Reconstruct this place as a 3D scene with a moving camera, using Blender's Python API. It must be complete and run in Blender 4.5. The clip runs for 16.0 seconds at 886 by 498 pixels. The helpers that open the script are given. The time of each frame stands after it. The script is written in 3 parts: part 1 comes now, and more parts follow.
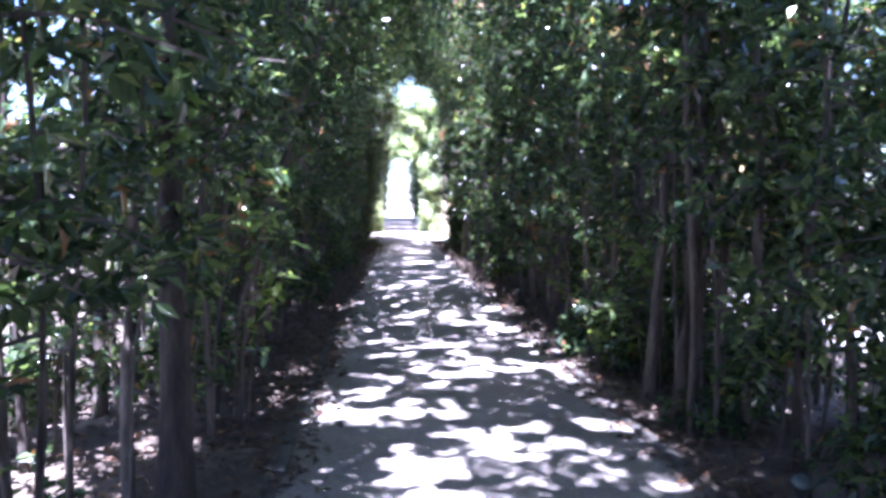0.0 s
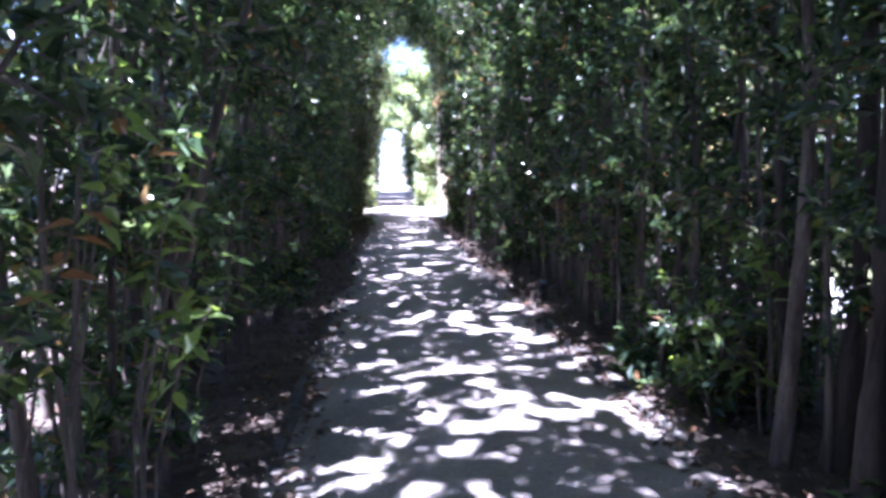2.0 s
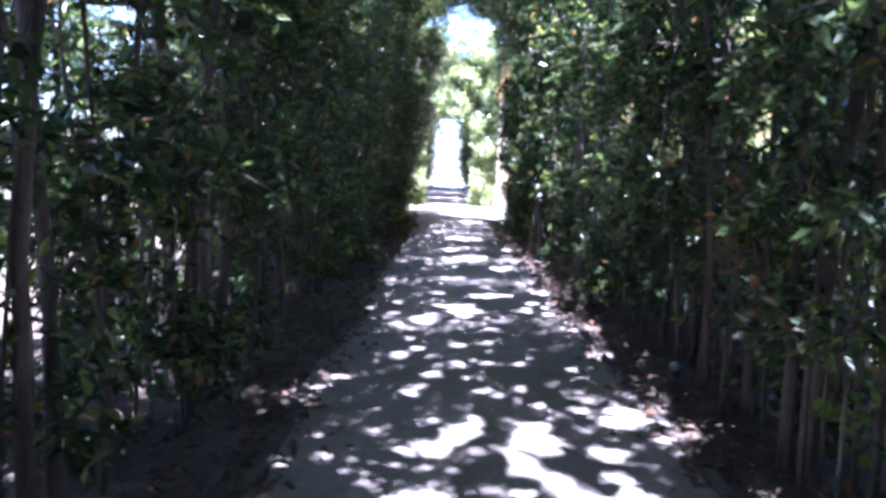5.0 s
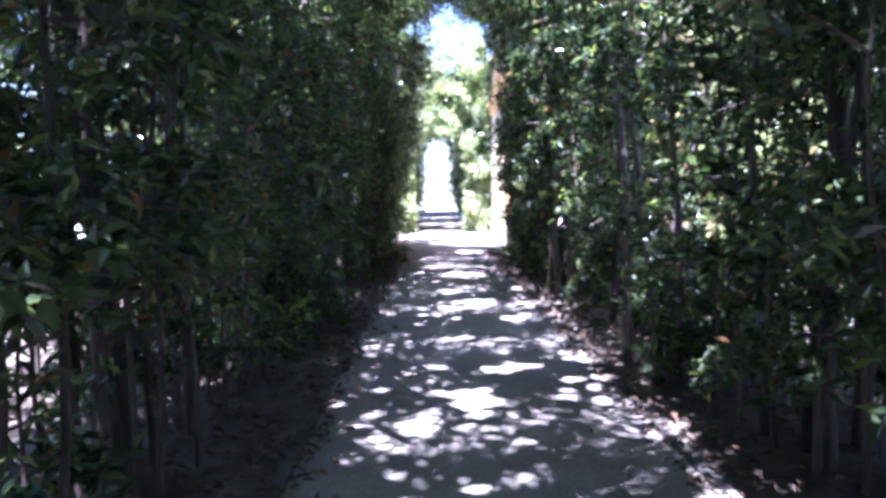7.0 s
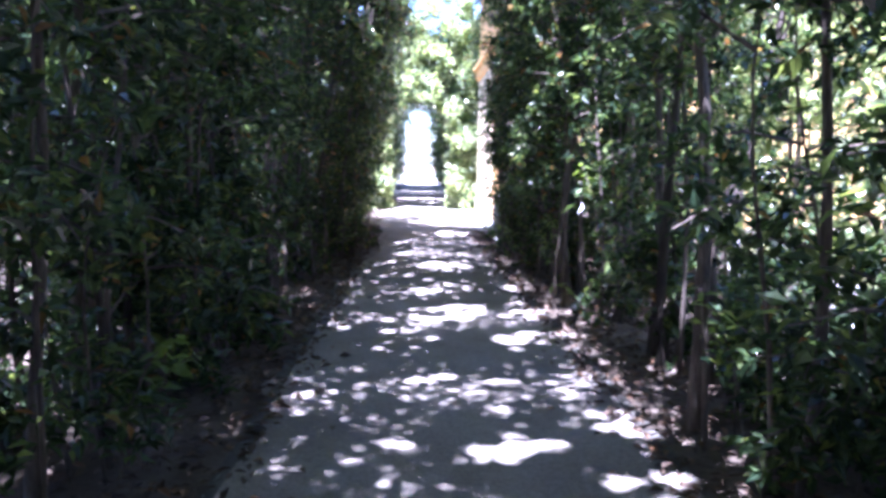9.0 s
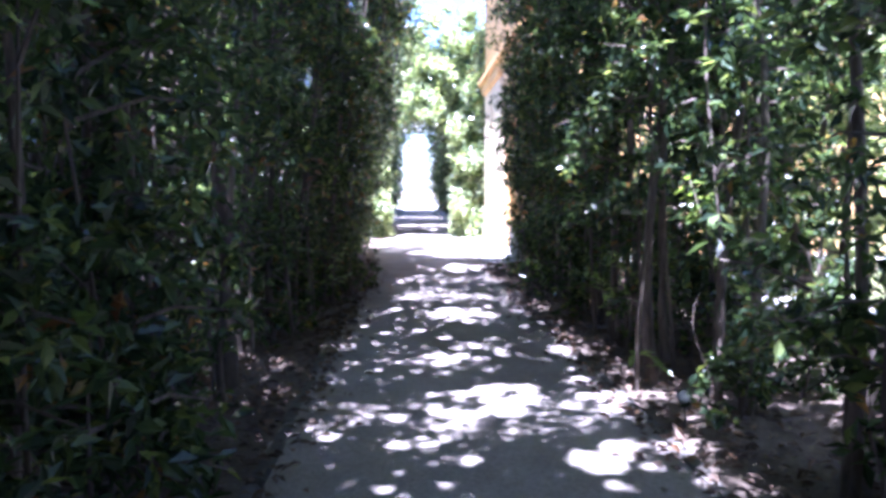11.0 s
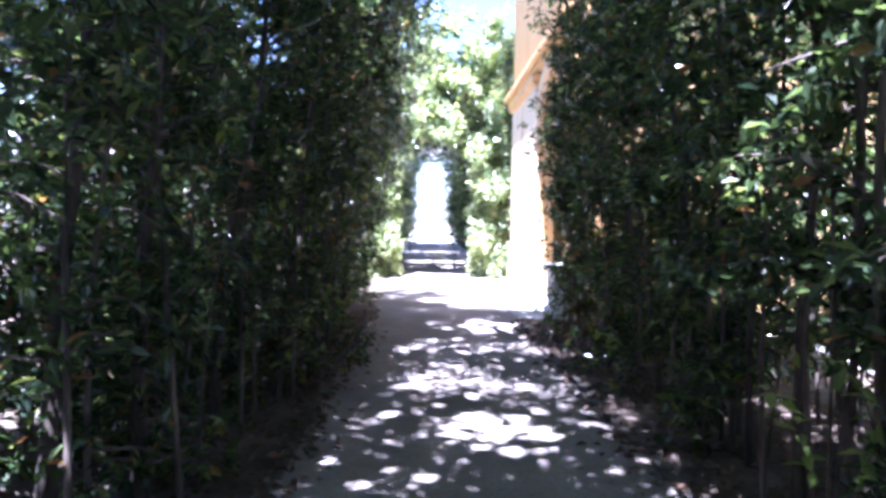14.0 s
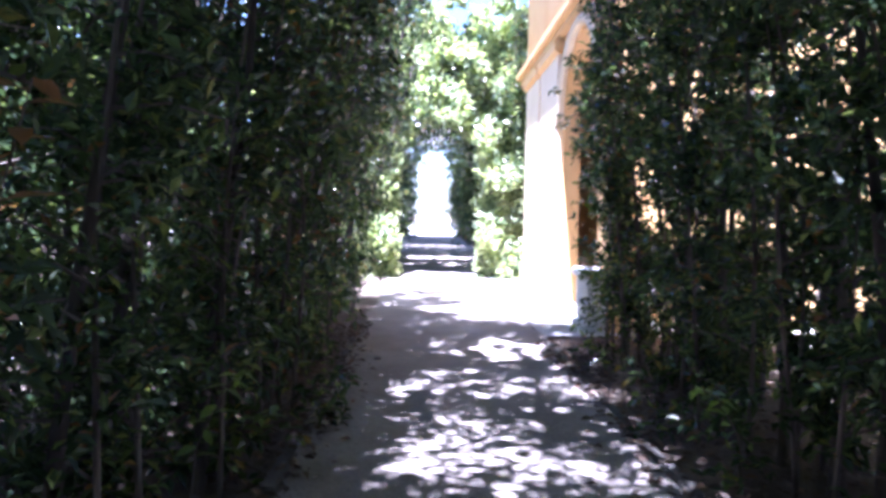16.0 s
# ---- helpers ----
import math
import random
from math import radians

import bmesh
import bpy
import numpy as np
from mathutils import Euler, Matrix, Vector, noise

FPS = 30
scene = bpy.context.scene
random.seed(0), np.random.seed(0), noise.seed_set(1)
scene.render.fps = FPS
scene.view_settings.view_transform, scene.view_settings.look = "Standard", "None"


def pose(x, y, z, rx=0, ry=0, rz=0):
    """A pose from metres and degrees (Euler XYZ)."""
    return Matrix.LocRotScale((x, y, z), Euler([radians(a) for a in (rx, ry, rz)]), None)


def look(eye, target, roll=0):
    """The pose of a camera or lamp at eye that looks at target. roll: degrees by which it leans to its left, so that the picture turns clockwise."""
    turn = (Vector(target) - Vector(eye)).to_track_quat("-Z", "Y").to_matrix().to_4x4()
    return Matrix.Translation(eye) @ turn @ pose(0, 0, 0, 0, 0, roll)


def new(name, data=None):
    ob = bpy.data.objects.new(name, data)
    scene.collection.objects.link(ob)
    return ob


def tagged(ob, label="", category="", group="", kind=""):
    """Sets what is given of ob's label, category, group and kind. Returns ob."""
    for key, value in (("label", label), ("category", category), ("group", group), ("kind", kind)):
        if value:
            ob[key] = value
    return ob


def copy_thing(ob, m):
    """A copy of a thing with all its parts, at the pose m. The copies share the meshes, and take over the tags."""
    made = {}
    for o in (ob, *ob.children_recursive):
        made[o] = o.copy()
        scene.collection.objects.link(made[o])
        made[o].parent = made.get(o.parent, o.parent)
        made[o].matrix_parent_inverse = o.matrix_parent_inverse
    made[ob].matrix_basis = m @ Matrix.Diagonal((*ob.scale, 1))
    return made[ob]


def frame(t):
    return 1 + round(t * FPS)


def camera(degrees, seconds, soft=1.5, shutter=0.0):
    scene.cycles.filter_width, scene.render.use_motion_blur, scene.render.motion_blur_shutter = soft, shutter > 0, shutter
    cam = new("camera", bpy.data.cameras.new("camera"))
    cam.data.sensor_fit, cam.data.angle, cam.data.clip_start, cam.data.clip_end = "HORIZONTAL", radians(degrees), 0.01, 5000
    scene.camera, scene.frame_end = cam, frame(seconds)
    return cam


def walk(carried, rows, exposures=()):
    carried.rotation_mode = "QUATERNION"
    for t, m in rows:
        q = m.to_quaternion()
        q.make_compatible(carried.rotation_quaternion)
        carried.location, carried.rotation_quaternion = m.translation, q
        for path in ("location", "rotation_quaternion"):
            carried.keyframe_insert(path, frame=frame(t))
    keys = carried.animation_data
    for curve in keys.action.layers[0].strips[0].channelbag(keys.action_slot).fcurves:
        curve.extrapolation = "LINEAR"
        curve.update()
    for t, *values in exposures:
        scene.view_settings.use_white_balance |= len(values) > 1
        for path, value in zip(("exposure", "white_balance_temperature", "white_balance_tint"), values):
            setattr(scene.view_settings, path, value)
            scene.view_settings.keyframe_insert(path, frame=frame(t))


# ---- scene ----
cam = camera(63.2, 16.0, soft=3.5)
METRES, EYE, TILT, LEAN, TURN = 19.2, 1.56, 0.0, 0.0, -4.1
EXPOSURE = 3.5
ROWS = [
    (0.0, 0.0, 0.0, 0.0, 0.03, -3.74, -0.47),
    (0.5, -0.0021, 0.0249, 0.0011, -0.94, -5.56, -0.53),
    (1.0, -0.003, 0.0514, 0.0008, -0.32, -6.81, -1.58),
    (1.5, -0.0072, 0.0785, 0.0009, 0.41, -6.03, -0.22),
    (2.0, -0.008, 0.1049, 0.0015, -0.52, -5.96, 0.85),
    (2.5, -0.0065, 0.134, 0.0013, 1.29, -6.38, -1.23),
    (3.0, -0.0071, 0.1652, 0.0019, -2.48, -7.58, -1.52),
    (3.5, -0.0065, 0.1997, 0.0017, 1.9, -6.68, -0.61),
    (6.0, -0.0152, 0.3675, -0.0002, 4.2, -6.03, -2.35),
    (6.5, -0.0181, 0.4003, 0.0005, 3.89, -4.96, 1.23),
    (7.0, -0.0206, 0.4367, 0.0007, 3.26, -4.46, 0.73),
    (7.5, -0.0218, 0.4691, 0.0, 2.01, -5.46, 1.65),
    (8.0, -0.0222, 0.5013, 0.0002, 1.54, -5.17, 0.75),
    (8.5, -0.0237, 0.5338, 0.0004, 0.76, -5.83, 0.63),
    (9.0, -0.0246, 0.5671, 0.0001, 1.83, -6.59, -0.64),
    (9.5, -0.0282, 0.6, 0.0005, 3.49, -4.59, -0.3),
    (12.0, -0.0477, 0.7541, -0.0039, -0.19, -4.7, 0.01),
    (12.5, -0.0464, 0.7836, -0.003, -0.34, -5.38, -0.71),
    (13.0, -0.0466, 0.8158, -0.0023, 0.06, -3.19, -0.27),
    (13.5, -0.0475, 0.8455, -0.002, 1.48, -2.66, -1.33),
    (14.0, -0.0513, 0.8772, -0.0023, 2.71, -2.08, -0.78),
    (14.5, -0.0526, 0.9095, -0.0022, 1.55, -2.84, -1.05),
    (15.0, -0.056, 0.9376, -0.0021, 1.98, -1.99, -2.44),
    (15.5, -0.0586, 0.9662, -0.0019, 1.46, -4.3, -2.11),
    (16.0, -0.0617, 0.9961, -0.0012, 2.73, -2.72, -0.96),
]
walk(cam, [(t, pose(0, 0, EYE, TILT, LEAN, TURN) @ pose(METRES * x, METRES * y, METRES * z, 90 + pitch, roll, yaw)) for t, x, y, z, yaw, pitch, roll in ROWS], exposures=[(0.0, EXPOSURE + 0.22, 4900, 35), (1.0, EXPOSURE, 4900, 35), (16.0, EXPOSURE, 4900, 35)])

# ---- world and sun ----
SUN_DIR = Vector((-0.09, -0.29, 0.955)).normalized()
world = bpy.data.worlds.new("sky")
scene.world = world
world.use_nodes = True
sky = world.node_tree.nodes.new("ShaderNodeTexSky")
sky.sky_type = "NISHITA"
sky.sun_disc = False
sky.sun_elevation = math.asin(SUN_DIR.z)
sky.sun_rotation = math.atan2(SUN_DIR.x, SUN_DIR.y)
background = world.node_tree.nodes["Background"]
background.inputs["Strength"].default_value = 0.05
sky.dust_density = 1.0
world.node_tree.links.new(sky.outputs[0], background.inputs["Color"])
sun_data = bpy.data.lights.new("sun", "SUN")
sun_data.energy = 5.0
sun_data.angle = radians(0.65)
sun_data.color = (1.0, 0.95, 0.87)
sun = new("sun", sun_data)
sun.matrix_world = look(SUN_DIR * 60, (0, 0, 0))


# ---- materials ----
def material(name):
    m = bpy.data.materials.new(name)
    m.use_nodes = True
    nt = m.node_tree
    return m, nt, nt.nodes["Principled BSDF"]


def ramp(nt, stops, source):
    r = nt.nodes.new("ShaderNodeValToRGB")
    while len(r.color_ramp.elements) < len(stops):
        r.color_ramp.elements.new(0.5)
    for e, (p, c) in zip(r.color_ramp.elements, stops):
        e.position, e.color = p, (*c, 1)
    nt.links.new(source, r.inputs[0])
    return r.outputs[0]


def tex_noise(nt, scale, detail=4.0, rough=0.6, stretch=(1, 1, 1)):
    c = nt.nodes.new("ShaderNodeTexCoord")
    mp = nt.nodes.new("ShaderNodeMapping")
    mp.inputs["Scale"].default_value = stretch
    nt.links.new(c.outputs["Object"], mp.inputs[0])
    n = nt.nodes.new("ShaderNodeTexNoise")
    n.inputs["Scale"].default_value, n.inputs["Detail"].default_value, n.inputs["Roughness"].default_value = scale, detail, rough
    nt.links.new(mp.outputs[0], n.inputs["Vector"])
    return n.outputs["Fac"]


def blend(nt, kind, fac, a, b):
    n = nt.nodes.new("ShaderNodeMix")
    n.data_type, n.blend_type = "RGBA", kind
    for sock, v in ((n.inputs[0], fac), (n.inputs[6], a), (n.inputs[7], b)):
        if isinstance(v, (int, float)):
            sock.default_value = v
        elif isinstance(v, tuple):
            sock.default_value = (*v, 1)
        else:
            nt.links.new(v, sock)
    return n.outputs[2]


def bump(nt, p, height, strength=0.4, distance=0.02):
    b = nt.nodes.new("ShaderNodeBump")
    b.inputs["Strength"].default_value, b.inputs["Distance"].default_value = strength, distance
    nt.links.new(height, b.inputs["Height"])
    nt.links.new(b.outputs[0], p.inputs["Normal"])


def ground_material(name, dark, mid, light, big, fine, relief=0.6):
    m, nt, p = material(name)
    n1, n2 = tex_noise(nt, big, 5), tex_noise(nt, fine, 6, 0.75)
    c1 = ramp(nt, [(0.3, dark), (0.5, mid), (0.72, light)], n1)
    c2 = ramp(nt, [(0.3, (0.55, 0.55, 0.55)), (0.55, (0.95, 0.95, 0.95)), (0.75, (1.25, 1.22, 1.18))], n2)
    nt.links.new(blend(nt, "MULTIPLY", 1.0, c1, c2), p.inputs["Base Color"])
    p.inputs["Roughness"].default_value = 0.95
    p.inputs["Specular IOR Level"].default_value = 0.2
    bump(nt, p, n2, relief, 0.015)
    return m


def leaf_material(name, stops, glow, gloss=0.38):
    m, nt, p = material(name)
    g = nt.nodes.new("ShaderNodeNewGeometry")
    c = ramp(nt, stops, g.outputs["Random Per Island"])
    vein = tex_noise(nt, 40.0, 3)
    c = blend(nt, "MULTIPLY", 0.5, c, ramp(nt, [(0.3, (0.6, 0.6, 0.6)), (0.7, (1.2, 1.2, 1.2))], vein))
    nt.links.new(c, p.inputs["Base Color"])
    p.inputs["Roughness"].default_value = gloss
    p.inputs["Specular IOR Level"].default_value = 0.45
    tr = nt.nodes.new("ShaderNodeBsdfTranslucent")
    nt.links.new(blend(nt, "MULTIPLY", 1.0, c, glow), tr.inputs["Color"])
    add = nt.nodes.new("ShaderNodeAddShader")
    nt.links.new(p.outputs[0], add.inputs[0])
    nt.links.new(tr.outputs[0], add.inputs[1])
    nt.links.new(add.outputs[0], nt.nodes["Material Output"].inputs["Surface"])
    return m


def bark_material(name, dark, light):
    m, nt, p = material(name)
    n1, n2 = tex_noise(nt, 9, 5, 0.7, (1, 1, 0.25)), tex_noise(nt, 60, 4, 0.7, (1, 1, 0.2))
    c = ramp(nt, [(0.32, dark), (0.62, light)], n1)
    c = blend(nt, "MULTIPLY", 0.8, c, ramp(nt, [(0.3, (0.5, 0.5, 0.5)), (0.7, (1.2, 1.2, 1.2))], n2))
    nt.links.new(c, p.inputs["Base Color"])
    p.inputs["Roughness"].default_value = 0.9
    bump(nt, p, n2, 0.7, 0.01)
    return m


M_PATH = ground_material("packed_earth", (0.27, 0.235, 0.205), (0.34, 0.30, 0.262), (0.41, 0.368, 0.326), 1.3, 45)
M_SOIL = ground_material("leaf_mould", (0.085, 0.066, 0.05), (0.15, 0.12, 0.094), (0.24, 0.195, 0.155), 2.5, 30, 1.0)
M_GRAVEL = ground_material("pale_gravel", (0.42, 0.40, 0.37), (0.50, 0.48, 0.44), (0.56, 0.54, 0.50), 1.0, 60)
M_EDGE = ground_material("edging_stone", (0.09, 0.085, 0.075), (0.14, 0.13, 0.115), (0.2, 0.19, 0.17), 4, 50)
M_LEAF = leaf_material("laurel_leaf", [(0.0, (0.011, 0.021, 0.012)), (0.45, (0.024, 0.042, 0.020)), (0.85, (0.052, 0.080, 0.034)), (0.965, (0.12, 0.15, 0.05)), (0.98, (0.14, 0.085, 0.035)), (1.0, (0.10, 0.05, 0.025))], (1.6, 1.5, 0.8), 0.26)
M_LEAF_YOUNG = leaf_material("young_laurel_leaf", [(0.0, (0.04, 0.075, 0.02)), (0.6, (0.075, 0.115, 0.03)), (1.0, (0.13, 0.155, 0.04))], (1.8, 1.7, 0.7))
M_LEAF_DRY = leaf_material("yellowed_laurel_leaf", [(0.0, (0.12, 0.08, 0.025)), (0.6, (0.13, 0.07, 0.025)), (1.0, (0.09, 0.09, 0.03))], (1.2, 1.0, 0.6), 0.5)
# Paler copy of the laurel leaf, with full sun put into its colour
M_LEAF_SUNLIT = leaf_material("sun_painted_laurel_leaf", [(0.0, (0.04, 0.06, 0.03)), (0.4, (0.115, 0.14, 0.08)), (0.8, (0.19, 0.215, 0.13)), (1.0, (0.25, 0.27, 0.18))], (1.7, 1.7, 0.8), 0.3)
M_LITTER = leaf_material("fallen_leaf", [(0.0, (0.04, 0.028, 0.018)), (0.5, (0.09, 0.06, 0.04)), (0.85, (0.15, 0.105, 0.075)), (1.0, (0.20, 0.105, 0.05))], (0.2, 0.2, 0.15), 0.7)
M_LAWN = ground_material("dry_lawn", (0.07, 0.085, 0.03), (0.11, 0.12, 0.05), (0.17, 0.16, 0.08), 1.5, 40, 1.0)
M_BARK = bark_material("grey_brown_bark", (0.05, 0.038, 0.030), (0.19, 0.155, 0.125))
M_BARK_DARK = bark_material("dark_bark", (0.03, 0.023, 0.018), (0.095, 0.075, 0.06))


def stucco(name, dark, light):
    m, nt, p = material(name)
    n1, n2 = tex_noise(nt, 0.9, 6, 0.7), tex_noise(nt, 70, 3)
    nt.links.new(ramp(nt, [(0.3, dark), (0.7, light)], n1), p.inputs["Base Color"])
    p.inputs["Roughness"].default_value = 0.9
    bump(nt, p, n2, 0.3, 0.005)
    return m


M_OCHRE = stucco("ochre_stucco", (0.68, 0.40, 0.15), (0.76, 0.50, 0.22))
M_CREAM = stucco("cream_stucco", (0.66, 0.52, 0.33), (0.76, 0.63, 0.44))
M_PLASTER = stucco("grey_plaster", (0.5, 0.5, 0.48), (0.6, 0.6, 0.58))
M_TILE = stucco("roof_clay", (0.3, 0.13, 0.07), (0.42, 0.2, 0.11))


# ---- mesh helpers ----
def mesh_of(name, verts, faces, mat, smooth=False):
    me = bpy.data.meshes.new(name)
    me.from_pydata([tuple(v) for v in verts], [], [tuple(f) for f in faces])
    me.materials.append(mat)
    if smooth:
        me.polygons.foreach_set("use_smooth", [True] * len(me.polygons))
    me.update()
    return me


def child(name, me, parent, label="", kind=""):
    ob = new(name, me)
    ob.parent = parent
    return tagged(ob, label, kind=kind)


def part(name, bm, mat, parent, label=""):
    me = bpy.data.meshes.new(name)
    bmesh.ops.recalc_face_normals(bm, faces=bm.faces)
    bm.to_mesh(me)
    bm.free()
    me.materials.append(mat)
    ob = new(name, me)
    if parent:
        ob.parent = parent
    return tagged(ob, label)


def box(bm, x0, x1, y0, y1, z0, z1, bevel=0.0):
    made = bmesh.ops.create_cube(bm, size=1, matrix=Matrix.LocRotScale(((x0 + x1) / 2, (y0 + y1) / 2, (z0 + z1) / 2), None, (x1 - x0, y1 - y0, z1 - z0)))
    if bevel:
        edges = list({e for v in made["verts"] for e in v.link_edges})
        bmesh.ops.bevel(bm, geom=edges, offset=bevel, segments=2, affect="EDGES")
    return bm


def tube(points, radii, sides=8):
    """Verts and faces of a tapered tube along points."""
    verts, faces = [], []
    for i, (p, r) in enumerate(zip(points, radii)):
        a = points[min(i + 1, len(points) - 1)] - points[max(i - 1, 0)]
        q = a.to_track_quat("Z", "Y")
        for k in range(sides):
            w = 2 * math.pi * k / sides
            verts.append(p + q @ Vector((r * math.cos(w), r * math.sin(w), 0)))
    for i in range(len(points) - 1):
        for k in range(sides):
            n = (k + 1) % sides
            faces.append((i * sides + k, i * sides + n, (i + 1) * sides + n, (i + 1) * sides + k))
    faces.append(tuple(range((len(points) - 1) * sides, len(points) * sides)))
    return verts, faces


def leaf_arrays(base, way, up, length, width):
    """Folded leaves, two triangles each, from arrays of base points, directions and normals."""
    side = np.cross(way, up)
    side /= np.linalg.norm(side, axis=1)[:, None] + 1e-9
    up = np.cross(side, way)
    L, W = length[:, None], width[:, None]
    v = np.stack([base, base + way * L * 0.45 + side * W + up * W * 0.45, base + way * L - up * L * 0.12, base + way * L * 0.45 - side * W + up * W * 0.45], axis=1)
    n = len(base)
    idx = np.arange(n)[:, None] * 4
    tri = np.concatenate([idx + [0, 1, 2], idx + [0, 2, 3]], axis=1).reshape(-1, 3)
    return v.reshape(-1, 3), tri


def unit(a):
    return a / (np.linalg.norm(a, axis=1)[:, None] + 1e-9)


def foliage(name, tips, ways, per, length, rng, mat, spread=0.9):
    """One mesh of leafy shoots: per leaves set round each shoot's last stretch."""
    n = len(tips)
    base = np.repeat(tips, per, axis=0)
    way = np.repeat(ways, per, axis=0)
    base = base - way * rng.uniform(0, 0.16, (n * per, 1)) + rng.normal(0, 0.015, (n * per, 3))
    w = unit(way * 0.5 + rng.normal(0, spread, (n * per, 3)) * [1, 1, 0.75] - [0, 0, 0.12])
    up = unit(rng.normal(0, 0.55, (n * per, 3)) + [0, 0, 1])
    ln = rng.uniform(0.6, 1.15, n * per) * length
    v, t = leaf_arrays(base, w, up, ln, ln * rng.uniform(0.18, 0.25, n * per))
    return mesh_of(name, v.tolist(), t.tolist(), mat)


def stem_line(rng, height, lean, wob, x=0.0, y=0.0, bend=2.0):
    pts, n = [], 9
    px, py = rng.uniform(0, 6.28, 2)
    for i in range(n):
        f = i / (n - 1)
        pts.append(Vector((x + lean * f ** bend + wob * math.sin(px + 5 * f) * f, y + wob * math.sin(py + 4.3 * f) * f, -0.05 + (height + 0.05) * f)))
    return pts


def along(pts, f):
    g = max(0.0, min(0.999, f)) * (len(pts) - 1)
    i = int(g)
    return pts[i].lerp(pts[i + 1], g - i)


def hedge_tree(seed, height, lean, low, shoots, reach, radius, clipped=False, leaf=0.115, label="", stems=2, name="laurel_tree", green=None, bend=2.0):
    """A slender laurel: trunk, thin stems, branches and a leafy crown. Local +x points to the path."""
    rng = np.random.default_rng(seed)
    tree = new(name)
    lines = [stem_line(rng, height * rng.uniform(0.85, 0.95), lean, 0.2, 0, 0, bend)]
    v, f = tube(lines[0], [radius * (1.3 if i == 0 else 1 - 0.85 * i / 8) for i in range(9)], 8)
    child("trunk", mesh_of("trunk", v, f, M_BARK if seed % 3 else M_BARK_DARK, True), tree)
    for k in range(stems):
        a = rng.uniform(0, 6.28)
        l = stem_line(rng, height * rng.uniform(0.55, 0.9), lean * (rng.uniform(0.8, 1.05) if bend < 2 else rng.uniform(0.3, 1.1)), 0.18, 0.22 * math.cos(a), 0.24 * math.sin(a), bend)
        lines.append(l)
        v, f = tube(l, [radius * 0.45 * (1 - 0.8 * i / 8) for i in range(9)], 6)
        child("stem", mesh_of("stem", v, f, M_BARK, True), tree)
    tips, ways, bv, bf = [], [], [], []
    for b in range(shoots // 7):
        l = lines[int(rng.integers(0, len(lines)))]
        z = low + (1 - low) * rng.uniform(0, 1)
        p = along(l, z)
        a = rng.uniform(-math.pi, math.pi)
        out = Vector((math.cos(a), math.sin(a), rng.uniform(-0.25, 0.6))).normalized()
        r = reach * rng.uniform(0.45, 1.1) * (1.0 if clipped else 0.85 + 0.4 * z)
        if clipped and out.x > 0:
            r *= 0.75
        end = p + out * r + Vector((0, 0, -0.15 * r))
        mid = p.lerp(end, 0.5) + Vector((0, 0, 0.1 * r))
        v, f = tube([p, mid, end], [0.012, 0.008, 0.004], 3)
        bf += [tuple(i + len(bv) for i in q) for q in f]
        bv += v
        for s in range(7):
            g = rng.uniform(0.3, 1.05)
            q = (p.lerp(mid, g * 2) if g < 0.5 else mid.lerp(end, g * 2 - 1)) + Vector(rng.normal(0, 0.09, 3).tolist())
            if q.z > 0.05:
                tips.append(q[:])
                ways.append((out + Vector(rng.normal(0, 0.5, 3).tolist())).normalized()[:])
    child("branchwork", mesh_of("branchwork", bv, bf, M_BARK), tree, kind="stuff")
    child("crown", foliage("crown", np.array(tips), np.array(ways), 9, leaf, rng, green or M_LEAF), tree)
    return tagged(tree, label, "tree", "laurels of the green tunnel")


PATH_L, PATH_R = -0.65, 1.70


# ---- ground ----
def sheet(name, x0, x1, y0, y1, z, nx, ny, mat, rough=0.0, label="", kind="structure", wave=0.0):
    """A ground sheet of gentle relief, level beside the path, with edges that wander by wave."""
    verts, faces = [], []
    for j in range(ny + 1):
        for i in range(nx + 1):
            x, y = x0 + (x1 - x0) * i / nx, y0 + (y1 - y0) * j / ny
            h = rough * noise.fractal(Vector((x * 0.9, y * 0.9, 3.1)), 1.0, 2.0, 4) if rough else 0
            if name.endswith("bank"):
                h *= min(1.0, max(0.0, min(abs(x - PATH_L), abs(x - PATH_R)) - 0.25) / 0.5)
            if wave:
                x += wave * (2 * i / nx - 1) * (noise.fractal(Vector((i, y * 1.1, 7.7)), 1.0, 2.0, 3) + 0.5 * noise.noise(Vector((i, y * 6, 1.2))))
            verts.append((x, y, z + h))
    for j in range(ny):
        for i in range(nx):
            a = j * (nx + 1) + i
            faces.append((a, a + 1, a + nx + 2, a + nx + 1))
    return tagged(new(name, mesh_of(name, verts, faces, mat, True)), label, name.split("_")[0], kind=kind)


sheet("ground", -1500, 1500, -1500, 1500, -0.08, 8, 8, M_SOIL, 0, "dry brown earth reaching to the horizon")
sheet("ground_left_bank", -12, PATH_L + 0.22, -12, 37, -0.006, 50, 170, M_SOIL, 0.05, "dark earth with leaf mould under the laurels")
sheet("ground_right_bank", PATH_R - 0.22, 4.9, -12, 28.3, -0.006, 14, 150, M_SOIL, 0.05, "dark earth with leaf mould under the laurels")
sheet("path", PATH_L, PATH_R, -12, 37, 0.012, 14, 420, M_PATH, 0.008, "grey packed earth garden path dappled with sun", wave=0.11)
sheet("path_right_side", 4.9, 6.4, -12, 28.3, 0.005, 6, 40, M_GRAVEL, 0.02, "pale gravel walk beside the laurels in the sun")
sheet("ground_lawn", 6.4, 40, -12, 28.3, 0.003, 20, 40, M_LAWN, 0.02, "dry green lawn beyond the gravel walk")
